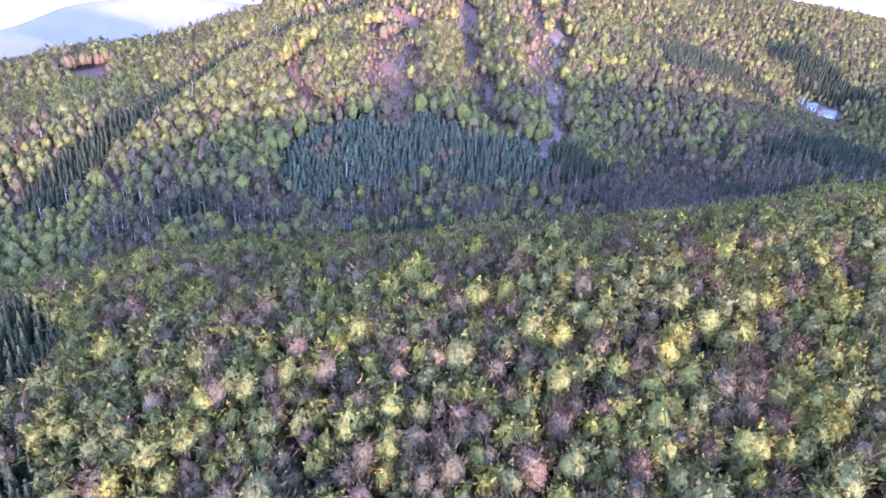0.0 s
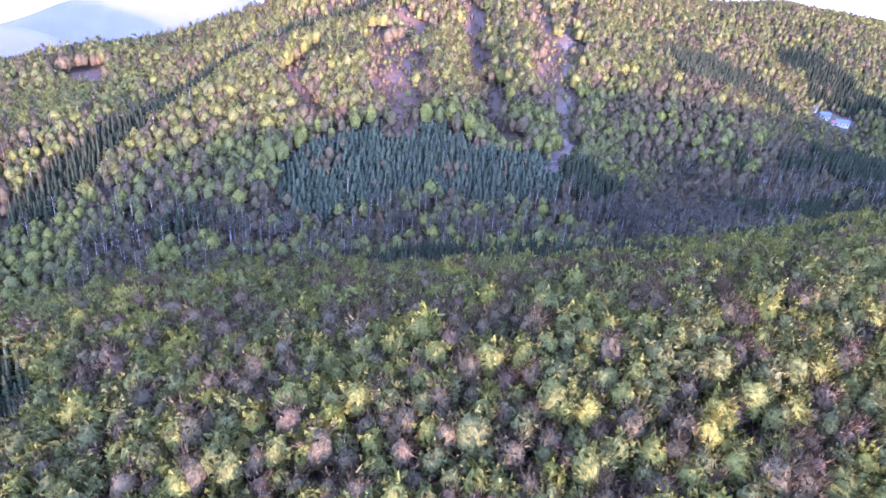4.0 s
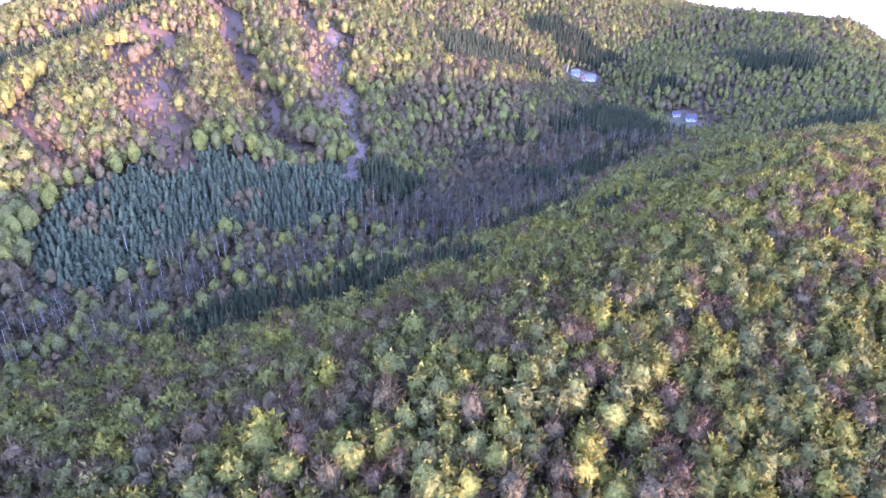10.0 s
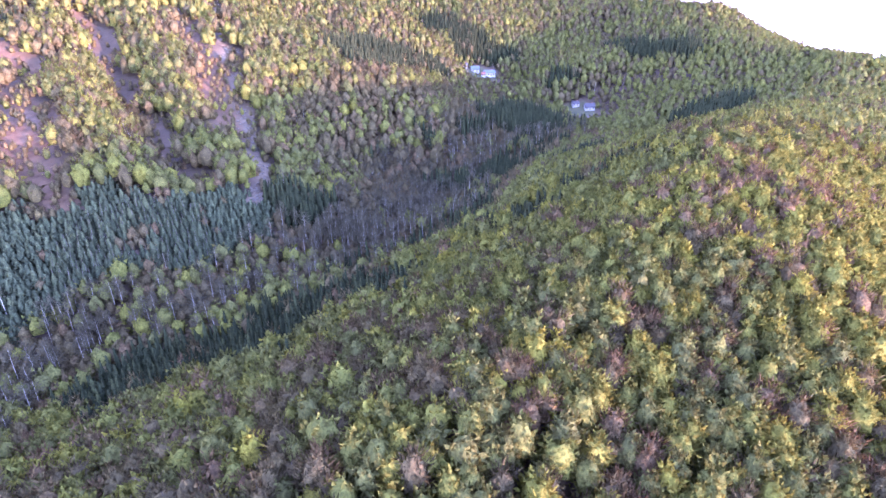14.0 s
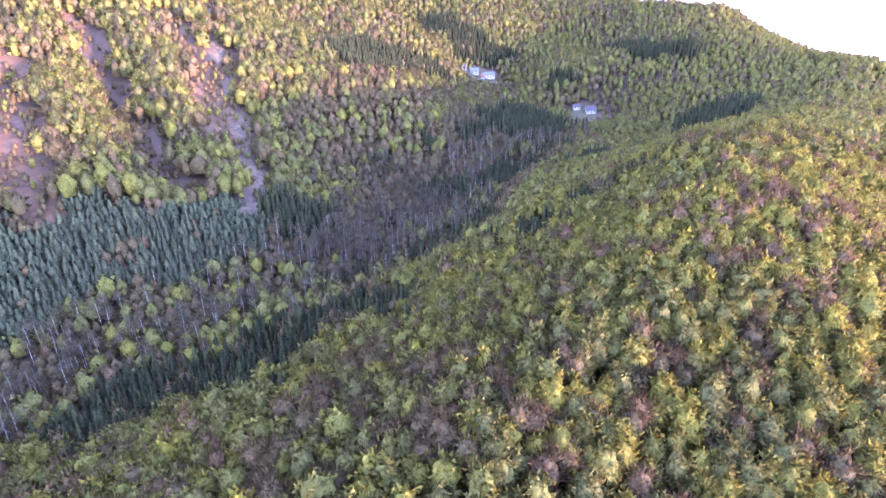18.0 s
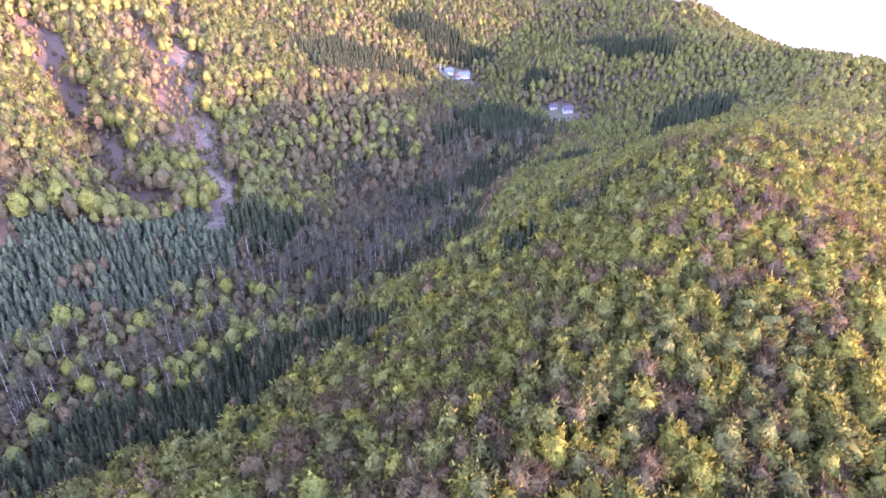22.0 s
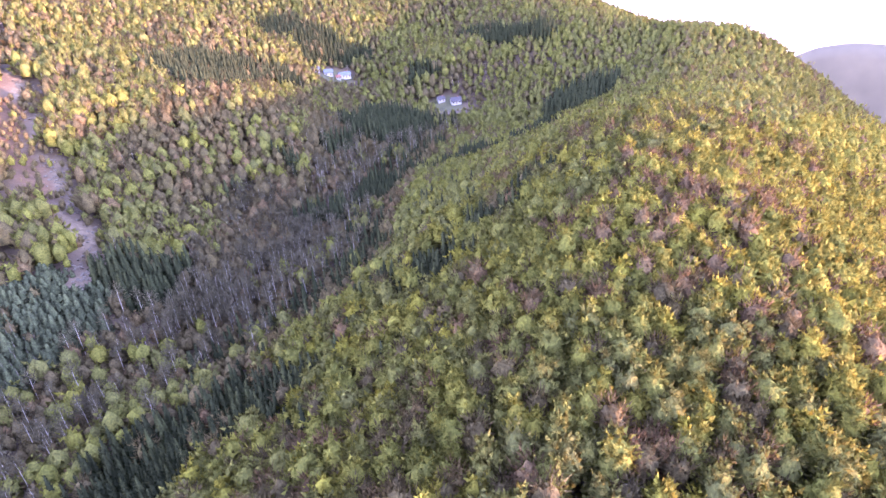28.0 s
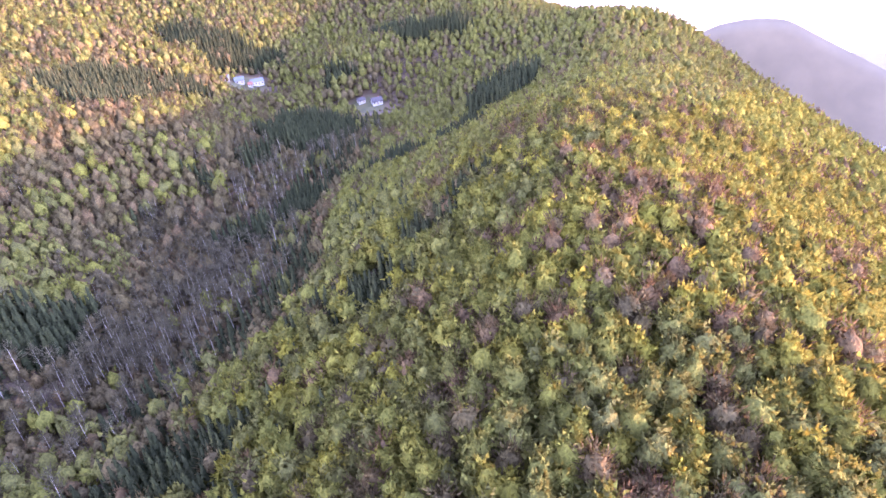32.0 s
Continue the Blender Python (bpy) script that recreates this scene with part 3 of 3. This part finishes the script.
def stem(r, tall, thick, limbs=0, reach=0.0, start=0.4, sides=5):
    """A tapered trunk with limbs, as triangles."""
    tris = []

    def limb(p, q, w0, w1, n):
        way = unit(q - p)
        s = unit(np.cross(way, np.array([0.3, 0.9, 0.2])))
        t = np.cross(way, s)
        a = np.arange(n) * math.tau / n
        c = np.cos(a)[:, None] * s + np.sin(a)[:, None] * t
        lo, hi = p + c * w0, q + c * w1
        for i in range(n):
            j = (i + 1) % n
            tris.append((lo[i], lo[j], hi[j]))
            tris.append((lo[i], hi[j], hi[i]))

    lean = np.array([r.normal(0, 0.02) * tall, r.normal(0, 0.02) * tall, 0])
    knee = np.array([0, 0, tall * 0.5]) + lean * 0.3
    limb(np.array([0, 0, -0.6]), knee, thick, thick * 0.7, sides)
    limb(knee, np.array([0, 0, tall * 0.93]) + lean, thick * 0.7, thick * 0.12, sides)
    for i in range(limbs):
        h = start + (0.85 - start) * (i + 0.5) / limbs
        a = i * 2.4 + r.uniform(-0.4, 0.4)
        p = np.array([0, 0, tall * h]) + lean * h
        q = p + np.array([math.cos(a) * reach, math.sin(a) * reach, reach * r.uniform(0.7, 1.3)]) * r.uniform(0.7, 1.0) * (1.25 - 0.6 * h)
        limb(p, q, thick * 0.38 * (1.2 - h), thick * 0.06, 3)
    return np.array(tris)


def crown_of(kind, r, level):
    """Crown triangles of one tree; level 0 is the nearest. Heights are near 12 m."""
    if kind == "beech":
        boughs, fine, count, size = ((20, 3, 24, 0.72), (16, 2, 11, 0.92), (10, 1, 4, 1.25), (8, 1, 3, 1.8))[level]
        return broadleaf(r, r.uniform(10.2, 12.2), r.uniform(4.9, 6.3), boughs, fine, count, size, (0.40, 0.42, 0.42, 0.42)[level], (0.26, 0.26, 0.2, 0.15)[level], (0.90, 0.92, 0.98, 1.02)[level], (0.31, 0.34, 0.40, 0.46)[level])
    if kind == "bare":
        boughs, fine, count, size = ((20, 3, 28, 0.95), (16, 2, 13, 1.15), (10, 1, 4, 1.5), (8, 1, 3, 1.9))[level]
        return broadleaf(r, r.uniform(9.8, 11.8), r.uniform(4.8, 6.2), boughs, fine, count, size, (0.12, 0.15, 0.22, 0.30)[level], (0.26, 0.26, 0.2, 0.15)[level], (0.82, 0.86, 0.96, 1.0)[level], (0.31, 0.34, 0.40, 0.46)[level])
    if kind == "grey":
        boughs, count, size = ((18, 18, 0.9), (14, 12, 1.2), (10, 9, 1.5), (7, 6, 2.1))[level]
        return broadleaf(r, r.uniform(12, 16), r.uniform(3.2, 4.4), boughs, 0, count, size, 0.09, 0.36, 0.5, 0.5)
    if kind == "spruce":
        tiers, sides, count, size = ((9, 9, 220, 0.9), (7, 8, 90, 1.1), (5, 6, 34, 1.5), (4, 5, 10, 2.0))[level]
        return conifer(r, r.uniform(14, 20), r.uniform(4.2, 5.6), tiers, sides, count, size)
    tiers, sides, count, size = ((6, 8, 200, 0.8), (5, 7, 90, 1.0), (4, 6, 44, 1.3), (3, 5, 12, 1.9))[level]
    return conifer(r, r.uniform(6.2, 8.8), r.uniform(4.0, 5.2), tiers, sides, count, size)


def stem_of(kind, r, level):
    if level > 1:
        return None
    if kind in ("beech", "bare"):
        return stem(r, 9.5, 0.2, 6 if level == 0 else 1, 1.7)
    if kind == "grey":
        return stem(r, 13.5, 0.13, 6 if level == 0 else 3, 1.4)
    return stem(r, 10, 0.18, 0)


TYPES = {(kind, level): [crown_of(kind, rng, level) for _ in range(8)] for kind in LEAF for level in range(4)}
STEMS = {(kind, level): [stem_of(kind, rng, level) for _ in range(4)] for kind in LEAF for level in range(2)}


def scatter(lo, hi, step, r):
    """Points on a loose grid, with no two close together."""
    xs, ys = np.arange(lo[0], hi[0], step), np.arange(lo[1], hi[1], step * 0.87)
    gx, gy = np.meshgrid(xs, ys)
    gx = gx + (np.arange(len(ys)) % 2)[:, None] * step / 2
    return (gx + r.uniform(-0.36, 0.36, gx.shape) * step).ravel(), (gy + r.uniform(-0.36, 0.36, gy.shape) * step).ravel()


def turned(tris, x, y, z, scale, r):
    """Copies of one tree's triangles at many places, each turned by chance."""
    a = r.uniform(0, math.tau, len(x))
    c, s = np.cos(a)[:, None, None], np.sin(a)[:, None, None]
    t = (tris[None] * scale[:, None, None, None]).astype(np.float32)
    c, s = c.astype(np.float32), s.astype(np.float32)
    out = np.stack([t[..., 0] * c - t[..., 1] * s, t[..., 0] * s + t[..., 1] * c, t[..., 2]], -1)
    out[:, :, :3] += np.stack([x, y, z], -1)[:, None, None].astype(np.float32)
    return out


STUFF_LABEL = {"beech": "young yellow-green beech wood on the hillsides", "bare": "reddish-brown beech wood not yet in leaf",
               "grey": "pale leafless birches and alders along the valley", "spruce": "dark green spruce stands", "pine": "blue-green pine plantation"}
STUFF_NAME = {"beech": "beech_wood", "bare": "leafless_wood", "grey": "birch_wood", "spruce": "spruce_wood", "pine": "pine_wood"}
TREE_LABEL = {"beech": "beech tree with fresh yellow-green leaves on the ridge", "bare": "reddish-brown beech tree still almost leafless",
              "grey": "slender pale birch tree without leaves in the valley", "spruce": "dark green pointed spruce tree near the stream",
              "pine": "blue-green pine tree in a plantation"}
TREE_NAME = {"beech": "beech_tree", "bare": "leafless_beech_tree", "grey": "birch_tree", "spruce": "spruce_tree", "pine": "pine_tree"}


def plant_wood():
    """All trees: kind, place, level of detail."""
    found = []
    for lo, hi, step, level in BLOCKS:
        for close in (False, True):
            x, y = scatter(lo, hi, step * ((0.68 if level < 3 else 0.58) if close else 1.0), rng)
            keep, kinds, planted = choose(x, y, rng)
            keep &= planted == close
            for lo2, hi2, _, level2 in BLOCKS:
                if level2 < level:
                    keep &= ~((x > lo2[0]) & (x < hi2[0]) & (y > lo2[1]) & (y < hi2[1]))
            found.append((x[keep], y[keep], kinds[keep], np.full(keep.sum(), level)))
    x, y = scatter((-140, 190), (340, 480), 4.3, rng)
    thicket = (np.abs(beyond_stream(x, y) - 12) < 42) & (along(x, y, STREAM_PATH, 4) == 0) & ~inside(x, y, FARMS[1])
    for outline in STANDS["spruce"] + STANDS["pine"]:
        thicket &= ~inside(*fray(x, y), outline)
    kinds = np.where(rng.uniform(0, 1, len(x)) < 0.80, "scrub", "grey").astype(object)
    found.append((x[thicket], y[thicket], kinds[thicket], np.full(thicket.sum(), 2)))
    return [np.concatenate(c) for c in zip(*found)]


tx, ty, tkind, tlevel = plant_wood()
low_growth = tkind == "scrub"
tkind[low_growth] = "bare"
tz = height(tx, ty) - 0.2
tsize = size_of(tx, ty, tkind, rng) * np.where(low_growth, 0.68, 1.0)
single = np.zeros(len(tx), bool)
for kind, (cx, cy, count) in SINGLES.items():
    mine = np.flatnonzero(tkind == kind)
    mine = mine[np.argsort(np.hypot(tx[mine] - cx, ty[mine] - cy))[:count]]
    single[mine] = True
    crowns = [soup(TREE_NAME[kind] + "_crown", t, LEAF_TREE[kind]) for t in TYPES[kind, 0]]
    bark = BIRCH_BARK if kind == "grey" else BARK
    trunks = [soup(TREE_NAME[kind] + "_trunk", t, bark) for t in STEMS[kind, 0]]
    for n, i in enumerate(mine):
        tree = tagged(new(TREE_NAME[kind]), TREE_LABEL[kind], "tree", group=STUFF_NAME[kind])
        tree.matrix_basis = pose(tx[i], ty[i], tz[i], 0, 0, rng.uniform(0, 360)) @ Matrix.Scale(tsize[i], 4)
        for part_name, me in (("trunk", trunks[n % 4]), ("crown", crowns[n % 8])):
            ob = new(part_name, me)
            ob.parent = tree
for kind in LEAF:
    crowns, tints, trunks = [], [], []
    for level in range(4):
        for v in range(8):
            mine = np.flatnonzero((tkind == kind) & (tlevel == level) & ~single)[v::8]
            if not len(mine):
                continue
            t = turned(TYPES[kind, level][v], tx[mine], ty[mine], tz[mine], tsize[mine], rng)
            crowns.append(t.reshape(-1, 6, 3))
            tint = rng.uniform(0, 1, len(mine)) * (1, 1, 0.8, 0.62)[level]
            painted_sun = np.clip((tx[mine] - 70) / 60, 0, 1) * (ty[mine] < 160)          # golden sunlight on the flank, painted in as brighter, yellower tint
            tints.append(np.repeat(tint + (1 - tint) * 0.7 * painted_sun, t.shape[1]))
            if level < 2 or kind == "grey":
                t = turned(STEMS[kind, min(level, 1)][v % 4], tx[mine], ty[mine], tz[mine], tsize[mine], rng)
                trunks.append(t.reshape(-1, 3, 3))
    if crowns:
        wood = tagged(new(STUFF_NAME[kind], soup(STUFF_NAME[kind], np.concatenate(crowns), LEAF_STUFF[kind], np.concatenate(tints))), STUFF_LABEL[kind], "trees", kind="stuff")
        if trunks:
            ob = new("trunks", soup(STUFF_NAME[kind] + "_trunks", np.concatenate(trunks), BIRCH_BARK if kind == "grey" else BARK))
            ob.parent = wood
            tagged(ob, kind="stuff")


# ---- farmsteads in the clearings ----
def part(name, bm, mat, parent, label=""):
    me = bpy.data.meshes.new(name)
    bm.to_mesh(me)
    bm.free()
    me.materials.append(mat)
    ob = new(name, me)
    ob.parent = parent
    if label:
        tagged(ob, label)
    return ob


def block(lo, hi, bevel=0.0):
    """A box between two corners, with softened edges."""
    bm = bmesh.new()
    bmesh.ops.create_cube(bm, size=1)
    size, mid = [b - a for a, b in zip(lo, hi)], [(a + b) / 2 for a, b in zip(lo, hi)]
    bmesh.ops.transform(bm, matrix=Matrix.Translation(mid) @ Matrix.Diagonal((*size, 1)), verts=bm.verts)
    if bevel:
        bmesh.ops.bevel(bm, geom=bm.edges[:], offset=bevel, segments=1, affect="EDGES")
    return bm


def house(x, y, turn, long, deep, eaves, rise, roof_mat, label):
    """A gabled house: long side along x before it is turned."""
    home = tagged(new("house"), label, "house")
    home.matrix_basis = pose(x, y, float(height(x, y)) + 0.1, 0, 0, turn)
    h, d = long / 2, deep / 2
    bm = bmesh.new()
    rows = [[bm.verts.new((sx * h, yy, z)) for yy, z in ((-d, -1.5), (d, -1.5), (d, eaves), (0, eaves + rise), (-d, eaves))] for sx in (-1, 1)]
    bm.faces.new(rows[0])
    bm.faces.new(rows[1][::-1])
    for i in range(5):
        bm.faces.new((rows[0][i], rows[1][i], rows[1][(i + 1) % 5], rows[0][(i + 1) % 5]))
    bmesh.ops.recalc_face_normals(bm, faces=bm.faces[:])
    part("wall", bm, WHITEWASH, home)
    slope = math.atan2(rise, d)
    run = math.hypot(rise, d) + 0.6
    for side in (-1, 1):
        bm = block((-h - 0.5, 0, 0), (h + 0.5, run, 0.18))
        bmesh.ops.transform(bm, matrix=Matrix.Translation((0, 0, eaves + rise + 0.06)) @ (Matrix.Rotation(0 if side > 0 else math.pi, 4, "Z") @ Matrix.Rotation(-slope, 4, "X")), verts=bm.verts)
        roof = part("roof", bm, roof_mat, home)
    part("chimney", block((h * 0.4, -0.35, eaves + rise * 0.6), (h * 0.4 + 0.7, 0.35, eaves + rise + 1.1), 0.03), RED_ROOF, roof, "brick chimney")
    count = max(2, int(long // 3))
    for side in (-1, 1):
        for i in range(count):
            cx = -h + long * (i + 0.5) / count
            if side < 0 and i == count // 2:
                part("door", block((cx - 0.5, -d - 0.06, 0.0), (cx + 0.5, -d + 0.05, 2.05), 0.02), WOOD, home, "brown wooden door")
                continue
            w = part("window", block((cx - 0.55, side * d - 0.05, 1.0), (cx + 0.55, side * d + 0.05, 2.3), 0.02), WOOD, home)
            part("pane", block((cx - 0.42, side * d - 0.07, 1.12), (cx + 0.42, side * d + 0.07, 2.18)), GLASS_DARK, w)
    return home


house(403, 474, -28, 9.0, 6.5, 2.8, 2.8, DARK_ROOF, "white farmhouse with a dark tiled roof in a valley clearing")
house(396, 486, -20, 6.5, 4.5, 2.4, 2.0, DARK_ROOF, "low white outbuilding with a dark roof beside the farmhouse")
house(352, 616, -25, 5.0, 4.0, 2.4, 2.0, BLUE_ROOF, "small white cottage with a pale roof at the wood edge")
house(362, 611, -35, 8.5, 6.0, 3.0, 2.8, BLUE_ROOF, "white house with a pale blue-grey roof in the upper clearing")
house(368, 604, -30, 4.0, 3.6, 2.4, 1.8, RED_ROOF, "small annex with a red tiled roof beside the white house")
house(377, 606, -22, 12.0, 6.5, 3.2, 2.4, BLUE_ROOF, "long white barn with a pale sheet-metal roof")


# ---- stones on the slide ----
def stones():
    r = np.random.default_rng(3)
    verts, faces = [], []
    shape = bmesh.new()
    bmesh.ops.create_icosphere(shape, subdivisions=1, radius=1)
    base = np.array([v.co[:] for v in shape.verts])
    tri = np.array([[v.index for v in f.verts] for f in shape.faces])
    shape.free()
    line = np.array(SLIDE, float)
    for n in range(420):
        s = r.uniform(0, len(line) - 1.001)
        i = int(s)
        x, y = line[i] + (line[i + 1] - line[i]) * (s - i) + r.normal(0, 3.2, 2)
        size = r.uniform(0.3, 1.0)
        v = base * r.uniform(0.6, 1.2, base.shape) * size * np.array([1, 1, 0.6]) + np.array([x, y, float(height(x, y)) + size * 0.1])
        faces += (tri + len(verts)).tolist()
        verts += v.tolist()
    tagged(new("scree_stones", mesh_of("scree_stones", verts, faces, ROCK)), "grey stones strewn down an eroded gully", "stones", kind="stuff")


stones()
